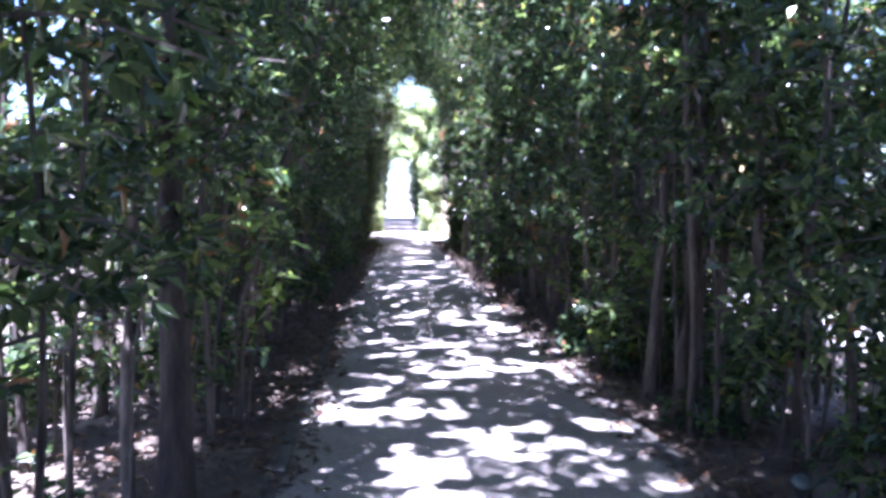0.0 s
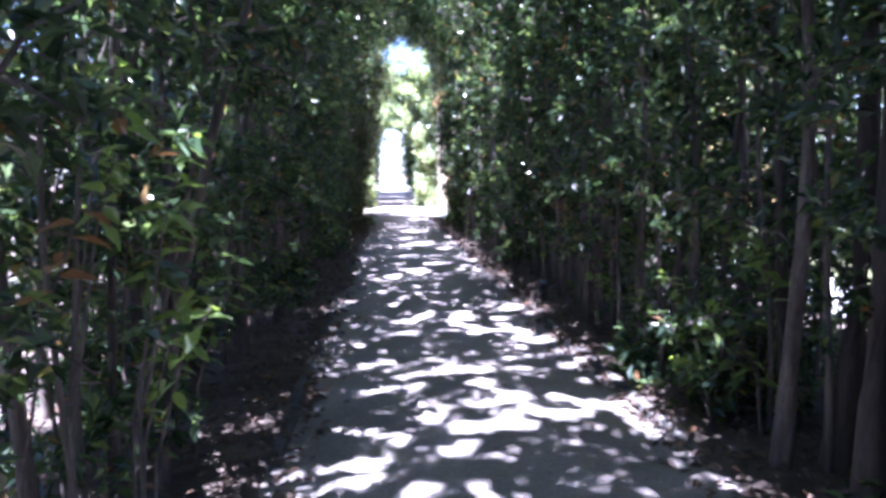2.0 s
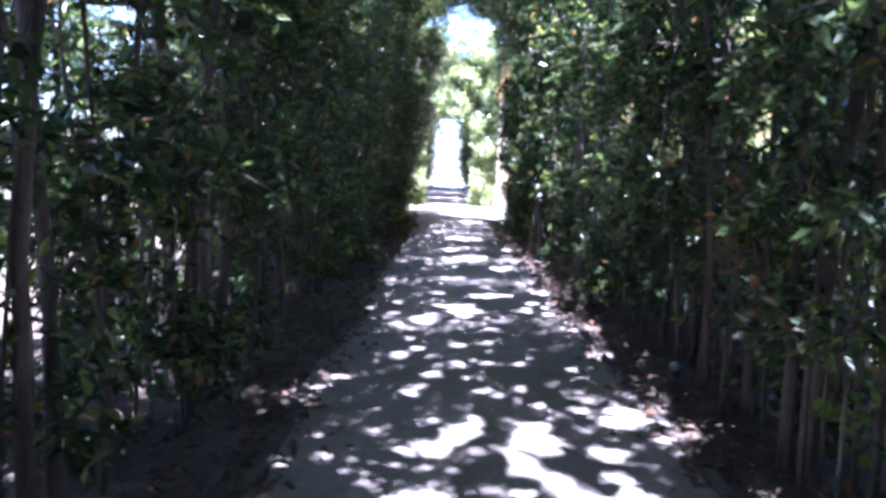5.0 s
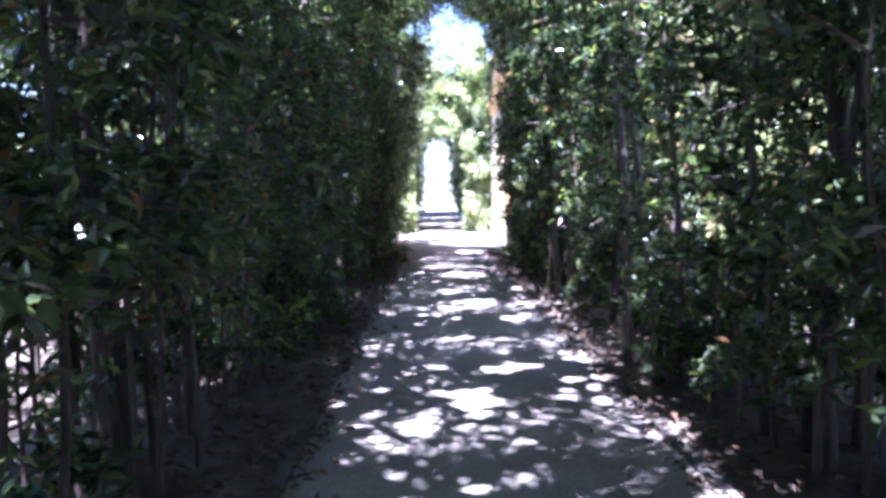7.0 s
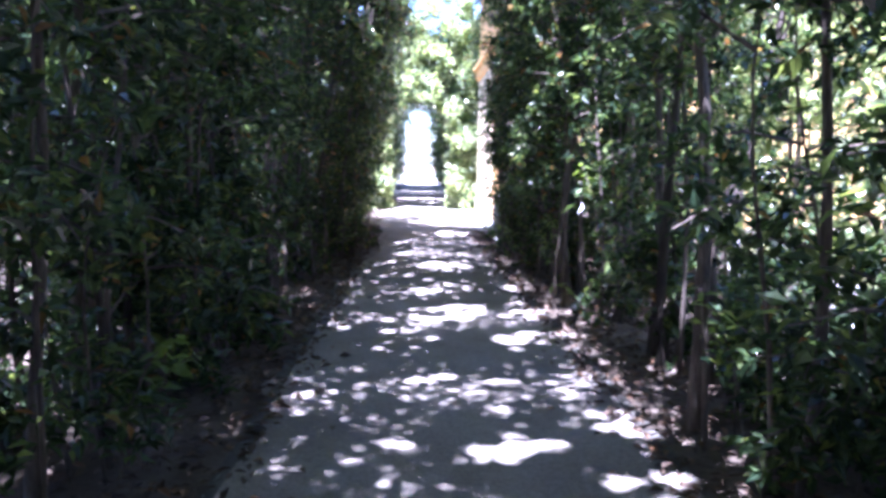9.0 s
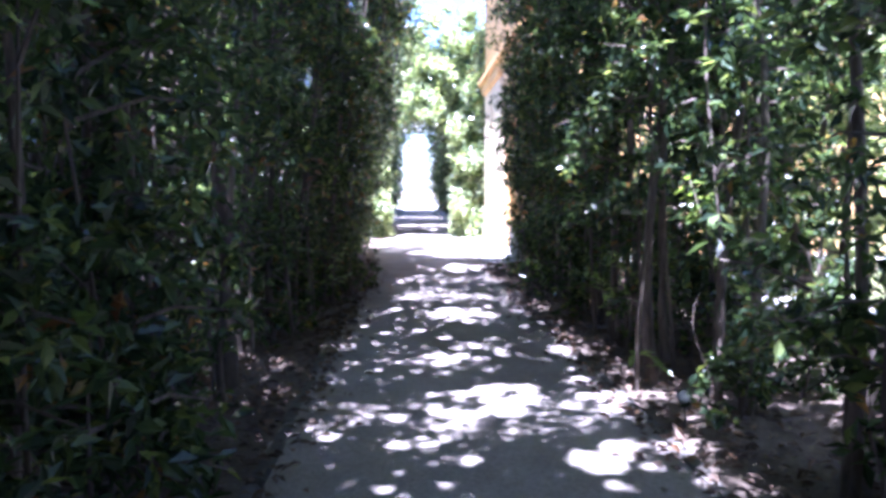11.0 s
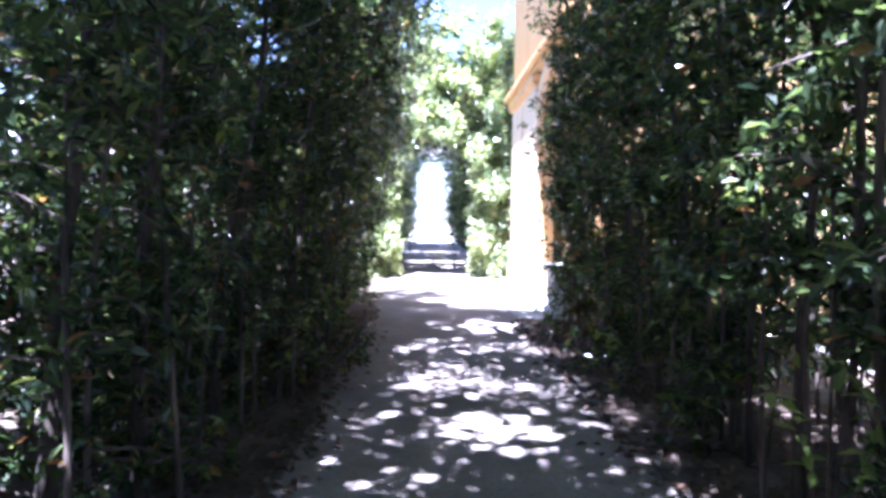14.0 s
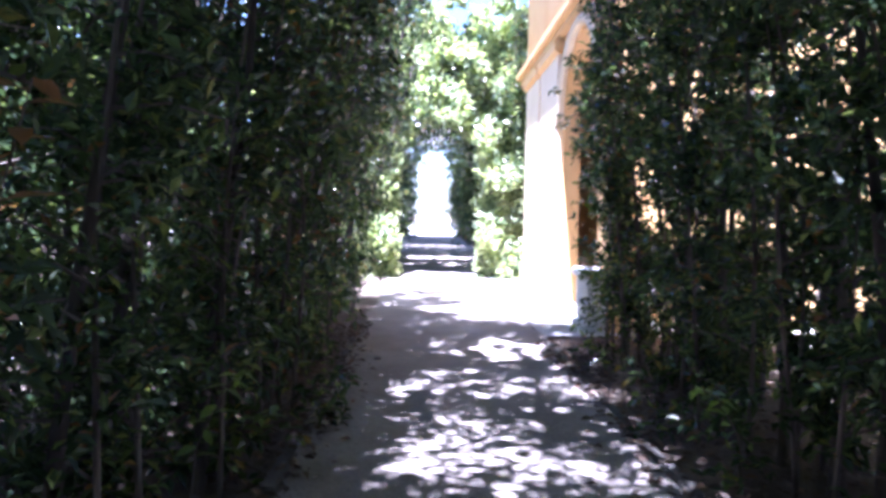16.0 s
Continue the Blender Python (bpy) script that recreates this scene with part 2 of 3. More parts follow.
sheet("ground_clearing", PATH_R, 30, 28.3, 37, 0.004, 40, 12, M_GRAVEL, 0.01, "sunlit pale gravel of the open crossing")
sheet("path_far", PATH_L - 1, PATH_R + 1, 37, 70, 0.01, 8, 40, M_PATH, 0.01, "grey earth path running on under the far hedge")
sheet("ground_far", -40, 40, 70, 160, 0.01, 8, 8, M_GRAVEL, 0.0, "bright pale gravel beyond the far hedge")


def edging(name, x, y0, y1):
    """Low worn stone edging, one stone after another."""
    thing = tagged(new(name), "low worn stone edging along the earth path", "edging", kind="structure")
    meshes = []
    for k in range(4):
        bm = bmesh.new()
        box(bm, -0.045, 0.045, -0.49, 0.49, -0.05, 0.02 + 0.005 * k, 0.012)
        for v in bm.verts:
            v.co += Vector((0.012 * math.sin(5 * v.co.y + k), 0, 0.006 * math.sin(9 * v.co.y + 2 * k)))
        me = bpy.data.meshes.new("stone")
        bm.to_mesh(me)
        bm.free()
        me.materials.append(M_EDGE)
        meshes.append(me)
    rng = random.Random(3)
    y = y0
    while y < y1:
        ob = new("stone", rng.choice(meshes))
        ob.parent = thing
        ob.matrix_basis = pose(x + rng.uniform(-0.015, 0.015), y + 0.5, rng.uniform(-0.02, 0.004), rng.uniform(-1, 1), rng.uniform(-6, 6), rng.uniform(-1.5, 1.5))
        y += 1.0


# ---- ochre building beside the crossing ----
def arch_wall(x0, x1, y0, y1, ya, yb, spring, top):
    """A wall across x0..x1 with one round-arched opening between ya and yb."""
    bm = bmesh.new()
    c, r, n = (ya + yb) / 2, (yb - ya) / 2, 20
    arc = [(c - r * math.cos(math.pi * i / n), spring + r * math.sin(math.pi * i / n)) for i in range(n + 1)]
    outline = [(y0, 0), (ya, 0)] + arc + [(yb, 0), (y1, 0), (y1, top)] + [(c - r * math.cos(math.pi * i / n), top) for i in range(n, -1, -1)] + [(y0, top)]
    near = [bm.verts.new((x0, y, z)) for y, z in outline]
    far = [bm.verts.new((x1, y, z)) for y, z in outline]
    bm.faces.new(near)
    bm.faces.new(far[::-1])
    for i in range(len(outline)):
        j = (i + 1) % len(outline)
        bm.faces.new((near[i], near[j], far[j], far[i]))
    bmesh.ops.triangulate(bm, faces=[f for f in bm.faces if len(f.verts) > 4])
    return bm


def building():
    b = tagged(new("garden_building"), "ochre stucco garden building with an arched portal and cornice", "building")
    x0, y0, y1, h = 2.62, 28.6, 37.0, 9.0
    part("wall", arch_wall(x0, x0 + 0.3, y0, y1, 29.3, 32.0, 3.15, h), M_OCHRE, b)
    bm = bmesh.new()
    box(bm, x0 + 0.302, 16, y1 - 0.3, y1, 0, h)
    part("wall", bm, M_OCHRE, b)
    bm = bmesh.new()
    box(bm, x0 + 0.302, 16, y0 + 0.9, y0 + 1.2, 0, h)
    part("wall", bm, M_OCHRE, b)
    bm = bmesh.new()
    box(bm, 4.6, 4.8, y0 + 1.21, y1 - 0.31, 0, h)
    part("wall", bm, M_PLASTER, b, "grey plaster wall inside the portal")
    for ya, yb in ((32.12, 34.05), (34.3, 36.2)):
        bm = bmesh.new()
        box(bm, x0 - 0.11, x0 - 0.002, ya, yb, 0.45, 4.45, 0.015)
        part("pilaster", bm, M_CREAM, b)
        bm = bmesh.new()
        box(bm, x0 - 0.17, x0 - 0.002, ya - 0.06, yb + 0.06, 0, 0.448, 0.02)
        part("plinth", bm, M_CREAM, b)
        bm = bmesh.new()
        box(bm, x0 - 0.19, x0 - 0.002, ya - 0.08, yb + 0.08, 4.452, 4.7, 0.04)
        part("capital", bm, M_OCHRE, b)
    for z0, z1, d, name in ((0, 0.12, 0.34, "plinth_foot"), (0.122, 0.72, 0.28, "plinth"), (0.722, 0.84, 0.35, "plinth_cap")):
        bm = bmesh.new()
        box(bm, x0 - d, x0 - 0.002, y0 - 0.02 - d / 6, 29.28 + d / 6, z0, z1, 0.025)
        part(name, bm, M_PLASTER, b, "grey stone base of the portal pier")
    for z0, z1, d in ((4.72, 4.86, 0.14), (4.862, 5.02, 0.24)):
        bm = bmesh.new()
        box(bm, x0 - d, x0 - 0.002, y0 - 0.1, y1 + 0.2, z0, z1, 0.03)
        part("cornice", bm, M_OCHRE, b)
    c, r = 30.65, 1.35
    pts = [Vector((x0 - 0.04, c - (r + 0.14) * math.cos(math.pi * i / 18), 3.15 + (r + 0.14) * math.sin(math.pi * i / 18))) for i in range(19)]
    v, f = tube(pts, [0.09] * 19, 6)
    me = mesh_of("archivolt", v, f, M_CREAM, True)
    child("archivolt", me, b)
    bm = bmesh.new()
    box(bm, x0 - 0.5, 16.5, y0 - 0.5, y1 + 0.5, h + 0.002, h + 0.3, 0.05)
    part("roof", bm, M_TILE, b)


building()

# ---- laurels of the tunnel ----
SLIM = "slender laurel with bare stems and glossy dark leaves"
KINDS = [hedge_tree(s, h, lean, low, n, reach, r, False, 0.115, SLIM)
         for s, h, lean, low, n, reach, r in ((1, 4.9, 0.30, 0.22, 205, 0.58, 0.034), (2, 5.0, 0.35, 0.28, 205, 0.60, 0.042), (3, 4.6, 0.22, 0.12, 215, 0.58, 0.028),
                                              (4, 5.0, 0.30, 0.32, 200, 0.62, 0.038), (5, 4.3, 0.15, 0.06, 215, 0.56, 0.026), (6, 5.0, 0.1, 0.14, 210, 0.66, 0.045), (7, 4.7, 0.1, 0.08, 215, 0.60, 0.030))]
DENSE = [hedge_tree(s, h, lean, 0.03, 400, 0.60, 0.04, True, 0.105, "dense laurel clipped to a green wall", name="hedge_laurel")
         for s, h, lean in ((11, 5.6, 0.45), (12, 6.0, 0.55), (13, 5.8, 0.35))]
LEANING = [hedge_tree(s, h, lean, 0.03, 430, 0.62, 0.045, True, 0.105, "dense laurel leaning over the path as a green wall", name="hedge_laurel", bend=1.3)
           for s, h, lean in ((14, 6.6, 1.3), (15, 6.9, 1.45), (16, 6.3, 1.15))]
# Full sun is put into the backward lean and the paler leaf colour
LOW = [hedge_tree(s, h, -1.5, 0.03, 280, 0.60, 0.035, True, 0.12, "laurel sloping back, full sun painted into its light green leaves", name="hedge_laurel", green=M_LEAF_SUNLIT) for s, h in ((21, 5.0), (22, 4.5))]
WOOD = [hedge_tree(s, h, 0.2, low, 230, 1.25, r, False, 0.17, "taller laurel standing back among leaf litter", 1, "garden_tree") for s, h, low, r in ((31, 5.8, 0.12, 0.06), (32, 6.4, 0.22, 0.075), (33, 5.2, 0.05, 0.05))]
SHRUB = [hedge_tree(s, h, 0.1, 0.05, 80, 0.42, 0.012, False, 0.12, "low laurel sapling growing out of leaf litter", 2, "laurel_sapling") for s, h in ((41, 1.1), (42, 0.8), (43, 1.5))]
BIG = [hedge_tree(s, 5.6, lean, 0.5, 240, 0.8, r, False, 0.115, "old laurel with a thick dark trunk", 1) for s, lean, r in ((51, 0.25, 0.078), (54, -0.1, 0.088))]
# Same laurel in the paler leaf, sunlight put into its colour
SUNNY = [hedge_tree(s, h, 0.2, low, 230, 1.0, 0.05, False, 0.15, "laurel standing apart beside the gravel walk, sunlight in its leaf colour", 1, "garden_tree", M_LEAF_SUNLIT) for s, h, low in ((71, 4.6, 0.05), (72, 5.4, 0.15))]
POLE = [hedge_tree(s, 5.4, lean, 0.55, 160, 0.7, r, False, 0.115, "bare pale laurel stem with leaves high up", 1) for s, lean, r in ((61, 0.25, 0.042), (62, -0.2, 0.034), (64, 0.4, 0.048))]
plan = random.Random(7)


def plant(kind, x, y, turn, scale=1.0, jitter=35):
    m = pose(x, y, 0, plan.uniform(-2, 2), plan.uniform(-2, 2), turn + plan.uniform(-jitter, jitter)) @ Matrix.Diagonal((scale, scale, scale * plan.uniform(0.93, 1.07), 1))
    t = copy_thing(kind, m)
    t.matrix_basis = m
    return t


# Laurels at y below 0 are unseen, added for the shade they give
for side, x0, turn in ((-1, -1.3, 0), (1, 2.22, 180)):
    y = -6.0
    while y < (36.3 if side < 0 else 28.0):
        dense = y > (19.5 if side < 0 else 21.5)
        k = plan.choice(LOW if y > 31.5 else LEANING if y > 25 and side < 0 else DENSE if dense else KINDS)
        thin = side < 0 and 2.0 < y < 6.0
        if thin:
            k = plan.choice(KINDS[:4])
        if not (thin and plan.random() < 0.08) and not (side < 0 and 18.4 < y < 20.2 and plan.random() < 0.6) and not (side > 0 and 14.3 < y < 17.6 and plan.random() < 0.85):
            plant(k, x0 + side * plan.uniform(-0.05, 0.3) + ((-0.35 if y > 31.5 else 0.1 if y > 26 else 0.22) if side < 0 and y > 21.5 else 0.28 if side > 0 and y > 24.5 else 0), y, turn, plan.uniform(0.9, 1.06))
        y += plan.uniform(0.48, 0.7)
    y = -6.0
    while y < 28.0:
        if not (side > 0 and 14.0 < y < 19.2) and not (side < 0 and 1.5 < y < 7.5 and plan.random() < 0.4):
            plant(plan.choice(DENSE if y > (18 if side > 0 else 19.5) else KINDS[2:]), x0 + side * plan.uniform(0.7, 1.3), y, turn, plan.uniform(0.9, 1.02), 180)
        y += plan.uniform(0.5, 0.75) if (side > 0 and y < 13) or (side < 0 and y > 20) else plan.uniform(0.75, 1.1)
    y = 20.0
    while y < 28 and side > 0:
        plant(plan.choice(DENSE), 3.95 + plan.uniform(-0.2, 0.3), y, turn, 0.95, 180)
        y += plan.uniform(0.6, 0.9)
    y = -5.0
    while y < (20.5 if side > 0 else 27.5):
        plant(plan.choice(SHRUB), x0 + side * plan.uniform(0.0, 1.4), y, turn, plan.uniform(0.7, 1.1), 180)
        y += plan.uniform(0.5, 0.9) if side > 0 else plan.uniform(0.8, 1.4)
for x, y, t in ((2.1, 4.9, 180), (-1.1, 3.7, 0), (-1.5, 7.35, 0), (-1.6, 10.55, 0), (-1.46, 12.2, 0), (-1.3, 19.0, 0), (2.5, 12.6, 180)):
    plant(plan.choice(BIG), x, y, t)
for x, y in ((2.9, 10.4), (3.2, 11.5), (2.8, 12.7), (3.3, 13.4), (3.1, 9.3), (2.7, 5.0), (3.3, 5.8), (2.9, 7.0), (3.5, 7.6), (2.8, 8.4), (3.8, 6.6), (3.4, 4.4), (-2.6, 22.0), (-2.7, 24.0), (-2.6, 26.0)):
    plant(plan.choice(KINDS[2:]), x, y, 180, 1.0, 180)
for x, y, t in ((2.08, 5.6, 180), (-2.1, 5.3, 0), (-1.8, 7.1, 0), (-1.28, 8.4, 0), (2.2, 20.2, 180), (2.0, 15.0, 180), (2.45, 15.9, 180),
                (-1.72, 15.2, 0), (-1.2, 10.2, 0), (-1.35, 13.0, 0), (2.15, 9.6, 180), (2.3, 16.7, 180)):
    plant(plan.choice(POLE), x, y, t)

# single trunks that lean: kind, place, tilt towards +x in degrees, girth
for kind, x, y, tilt, girth in ((POLE[0], 2.04, 18.84, -2, 1.1), (POLE[1], 2.79, 19.46, 0, 1.15), (BIG[1], 3.85, 19.7, -15, 1.0), (BIG[0], 3.1, 17.9, 15, 1.1),
                                (POLE[0], -1.2, 5.75, 9, 0.9), (POLE[1], -1.45, 6.6, 4, 1.0), (BIG[0], 2.33, 5.5, 3, 1.0), (POLE[2], 2.35, 6.6, -3, 0.8)):
    m = pose(x, y, 0, plan.uniform(-2, 2), tilt, 0) @ pose(0, 0, 0, 0, 0, plan.uniform(0, 360)) @ Matrix.Diagonal((girth, girth, 1, 1))
    copy_thing(kind, m).matrix_basis = m
for x, y in ((2.3, 13.9), (2.7, 14.4), (3.2, 14.9), (2.5, 15.2), (3.6, 15.6), (2.9, 16.0), (3.3, 16.7), (2.4, 16.6), (3.8, 14.4), (2.2, 6.4), (2.6, 6.9), (2.9, 6.2), (2.3, 7.4), (3.1, 7.4), (2.8, 5.4),
             (-1.4, 17.2), (-1.2, 16.4), (-2.2, 17.9), (-1.3, 15.8), (-2.3, 16.9)):
    plant(plan.choice(SHRUB), x, y, 0, plan.uniform(0.85, 1.25), 180)

# rows standing back that close the garden and keep light out
y = -6.0
while y < 36:
    if y > 8:
        plant(plan.choice(KINDS[2:]), -3.5 + plan.uniform(-0.4, 0.4), y, 0, 1.0, 180)
    if not 14 < y < 19:
        plant(plan.choice(WOOD), -6.3 + plan.uniform(-0.7, 0.7), y, 0, plan.uniform(0.85, 1.15), 180)
    y += 1.7
y = -6.0
while y < 28:
    plant(plan.choice(WOOD), 8.4 + plan.uniform(-0.6, 0.6), y, 180, plan.uniform(0.9, 1.2), 180)
    y += 1.7
for i in range(8):
    plant(plan.choice(WOOD), -4.4 + plan.uniform(-0.3, 0.3), 19.5 + 1.5 * i, 0, plan.uniform(1.0, 1.15), 180)
for x, y in ((4.6, 19.0), (5.6, 21.0), (6.3, 18.0), (5.6, 23.4), (6.6, 15.5), (4.5, 20.4), (4.5, 16.9), (5.3, 16.2), (5.0, 17.9), (5.9, 17.0)):
    plant(plan.choice(SUNNY), x, y, 180, plan.uniform(0.8, 1.05), 180)
# Unseen row added across the path behind the start to block light
for i in range(6):
    plant(plan.choice(WOOD), -4 + 1.8 * i, -8 + plan.uniform(-0.3, 0.3), 90, 1.1, 180)

# far hedge and its tunnel
for x in [-6.2 + 0.75 * i for i in range(8)] + [2.75, 3.4]:
    plant(plan.choice(DENSE), x, 37.5 + plan.uniform(0, 0.4), -90, 1.2)
for x in (-4.2, -2.8, 3.4, 4.8):
    plant(plan.choice(WOOD), x, 40.5 + plan.uniform(-0.5, 1.0), -90, 1.5, 180)
for side, x0, turn in ((-1, -1.25, 0), (1, 2.2, 180)):
    y = 38.2
    while y < 69:
        plant(plan.choice(WOOD), x0 + side * 0.35, y, turn, 1.0)
        y += plan.uniform(1.4, 1.8)
# close growth that shades the middle of the walk
for kind, x, y in ((KINDS[4], -1.55, 15.6), (KINDS[6], -1.75, 16.5), (KINDS[4], -1.45, 17.1), (KINDS[2], -2.1, 17.6), (KINDS[4], -1.6, 18.2), (KINDS[6], -2.3, 18.9), (KINDS[4], -2.5, 16.9), (KINDS[6], -2.4, 15.4)):
    plant(kind, x, y, 0, plan.uniform(0.95, 1.05), 180)
for k in KINDS + DENSE + LEANING + LOW + WOOD + SHRUB + BIG + POLE + SUNNY:
    for o in (*k.children_recursive, k):
        bpy.data.objects.remove(o)


# ---- canopy: boughs meeting over the path, gaps cut to place the sun's spots ----
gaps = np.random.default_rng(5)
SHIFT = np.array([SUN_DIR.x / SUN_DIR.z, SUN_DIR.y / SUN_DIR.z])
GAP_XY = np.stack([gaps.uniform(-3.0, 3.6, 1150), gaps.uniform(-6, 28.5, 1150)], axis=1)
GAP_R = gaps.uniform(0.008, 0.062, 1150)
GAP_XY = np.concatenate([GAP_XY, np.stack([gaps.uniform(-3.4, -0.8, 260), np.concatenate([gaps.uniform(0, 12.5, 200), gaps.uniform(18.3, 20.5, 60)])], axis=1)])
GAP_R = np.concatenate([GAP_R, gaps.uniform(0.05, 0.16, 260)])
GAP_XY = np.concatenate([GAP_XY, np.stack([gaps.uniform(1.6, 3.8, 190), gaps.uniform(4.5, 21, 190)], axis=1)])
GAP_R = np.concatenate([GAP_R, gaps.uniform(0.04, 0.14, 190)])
# Chosen sun spots on the ground: x, y, spread; leaves above get removed
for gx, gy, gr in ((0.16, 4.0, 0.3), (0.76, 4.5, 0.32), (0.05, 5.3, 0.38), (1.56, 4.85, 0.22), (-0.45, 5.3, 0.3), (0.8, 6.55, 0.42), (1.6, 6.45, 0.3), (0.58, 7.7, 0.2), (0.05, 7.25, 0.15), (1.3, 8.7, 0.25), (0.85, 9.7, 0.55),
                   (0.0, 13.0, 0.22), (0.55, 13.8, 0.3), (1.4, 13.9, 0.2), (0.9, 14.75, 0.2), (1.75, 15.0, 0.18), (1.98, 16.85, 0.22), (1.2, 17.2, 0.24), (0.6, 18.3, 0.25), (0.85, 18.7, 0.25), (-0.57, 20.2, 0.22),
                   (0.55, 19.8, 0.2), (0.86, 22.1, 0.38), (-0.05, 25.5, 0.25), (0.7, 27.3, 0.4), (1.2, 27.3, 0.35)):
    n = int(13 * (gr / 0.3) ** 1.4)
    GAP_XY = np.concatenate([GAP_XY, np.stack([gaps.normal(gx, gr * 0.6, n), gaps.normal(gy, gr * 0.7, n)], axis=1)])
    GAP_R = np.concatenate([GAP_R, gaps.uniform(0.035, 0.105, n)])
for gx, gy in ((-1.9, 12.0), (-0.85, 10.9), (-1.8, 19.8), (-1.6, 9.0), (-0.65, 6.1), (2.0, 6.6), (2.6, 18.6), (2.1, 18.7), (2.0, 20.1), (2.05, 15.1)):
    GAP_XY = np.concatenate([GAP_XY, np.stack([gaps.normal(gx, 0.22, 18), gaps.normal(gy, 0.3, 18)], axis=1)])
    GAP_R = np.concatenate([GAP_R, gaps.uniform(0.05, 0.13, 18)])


def bough(side, y, rng, outer=False):
    """A leafy bough that reaches over the path from one side, or over the outer stems."""
    thing = tagged(new("laurel_bough"), "leafy laurel bough arching overhead, leaves cut away for sun spots", "branch", "boughs over the path")
    rise = 4.75 + max(0.0, y - 20.0) * 0.19
    foot = Vector((-1.5 if side < 0 else 2.6, y, 3.9))
    end = Vector((0.5 - side * rng.uniform(-0.3, 0.6), y + rng.uniform(-0.5, 0.5), rise + rng.uniform(0.5, 1.1)))
    if outer:
        foot, end = Vector((-3.1, y, 3.4)), Vector((-1.0, y + rng.uniform(-0.4, 0.4), 5.5))
    mid = foot.lerp(end, 0.45) + Vector((0, 0, 0.55))
    line = [foot, foot.lerp(mid, 0.6) + Vector((0, 0, 0.15)), mid, mid.lerp(end, 0.5) + Vector((0, 0, 0.12)), end]
    v, f = tube(line, [0.028, 0.024, 0.018, 0.012, 0.006], 6)
    child("limb", mesh_of("limb", v, f, M_BARK, True), thing)
    n = 130 if outer else 235
    g = rng.uniform(0, 1.02, n)
    tips = np.array([along(line, a)[:] for a in g]) + np.stack([rng.normal(0, 0.2, n), rng.normal(0, 0.32, n), rng.normal(0.12, 0.28, n)], axis=1)
    tips[:, 2] = np.maximum(tips[:, 2], np.where((tips[:, 0] > -0.5) & (tips[:, 0] < 1.6), rise - 0.1, 0))
    ways = unit(rng.normal(0, 1, (n, 3)) * [1, 1, 0.4])
    per = 9
    base = np.repeat(tips, per, axis=0) + rng.normal(0, 0.06, (n * per, 3))
    way = unit(np.repeat(ways, per, axis=0) * 0.5 + rng.normal(0, 0.8, (n * per, 3)) * [1, 1, 0.5])
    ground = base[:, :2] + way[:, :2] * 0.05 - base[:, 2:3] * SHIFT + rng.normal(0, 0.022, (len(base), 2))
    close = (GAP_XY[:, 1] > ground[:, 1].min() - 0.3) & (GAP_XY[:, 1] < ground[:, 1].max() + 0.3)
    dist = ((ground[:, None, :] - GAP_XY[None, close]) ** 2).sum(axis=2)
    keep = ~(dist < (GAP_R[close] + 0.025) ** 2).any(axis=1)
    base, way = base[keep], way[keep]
    ln = rng.uniform(0.6, 1.15, len(base)) * 0.12
    lv, lt = leaf_arrays(base, way, unit(rng.normal(0, 0.4, (len(base), 3)) + [0, 0, 1]), ln, ln * 0.22)
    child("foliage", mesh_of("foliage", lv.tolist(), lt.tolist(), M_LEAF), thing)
    return thing


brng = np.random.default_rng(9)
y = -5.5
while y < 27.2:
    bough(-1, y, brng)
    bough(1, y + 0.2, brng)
    # Extra boughs added above the left stems to shade them
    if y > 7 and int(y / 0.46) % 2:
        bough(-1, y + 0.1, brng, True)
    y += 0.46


# ---- far arch ----
def leaf_wall(name, label, n, inside, seed, leaf=0.2, slope=0.0, green=None, face=(0, -0.7, 0.6)):
    rng = np.random.default_rng(seed)
    p = []
    while len(p) < n:
        q = (rng.uniform(-4.5, 5.5), rng.uniform(-0.5, 0.5), rng.uniform(0, 8.8))
        if inside(*q):
            p.append(q)
    p = np.array(p)
    p[:, 1] += slope * (p[:, 2] - 3)
    if slope:
        p[:, 1] += [0.9 * noise.noise(Vector((q[0] * 1.4, 0.3, q[2] * 1.4))) for q in p.tolist()]
    thing = tagged(new(name), label, "hedge")
    way = unit(rng.normal(0, 1, (n, 3)))
    ln = rng.uniform(0.6, 1.1, n) * leaf
    v, t = leaf_arrays(p, way, unit(rng.normal(0, 0.6, (n, 3)) + list(face)), ln, ln * 0.3)
    for x in (-1.9, 2.9):
        tv, tf = tube([Vector((x, 0.1, -0.05)), Vector((x + 0.1, 0, 3)), Vector((x, 0.1, 6))], [0.09, 0.07, 0.03], 7)
        child("trunk", mesh_of("trunk", tv, tf, M_BARK_DARK, True), thing)
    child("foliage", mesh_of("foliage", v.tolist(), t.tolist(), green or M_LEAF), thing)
    return thing


def outside_arch(cx, half, spring, wob=0.12):
    def test(x, y, z):
        w = half + wob * math.sin(7 * z + 3 * x)
        return abs(x - cx) > w if z < spring else ((x - cx) / w) ** 2 + ((z - spring) / (w * 1.15)) ** 2 > 1
    return test


leaf_wall("arch_hedge", "dark clipped hedge cut into a tall arch", 26000, outside_arch(0.75, 1.2, 4.5), 3).matrix_basis = pose(0, 68.5, 0)
mouth = outside_arch(0.5, 1.0, 2.7, 0.06)


def hedge_face(x, y, z):
    ragged = 6.5 + 0.5 * math.sin(2.6 * x + 1)
    return -1.5 < x < 2.7 and mouth(x, y, z) and (z < ragged or (z < 8.0 and math.sin(5 * x) * math.sin(4 * z) > 0.1))


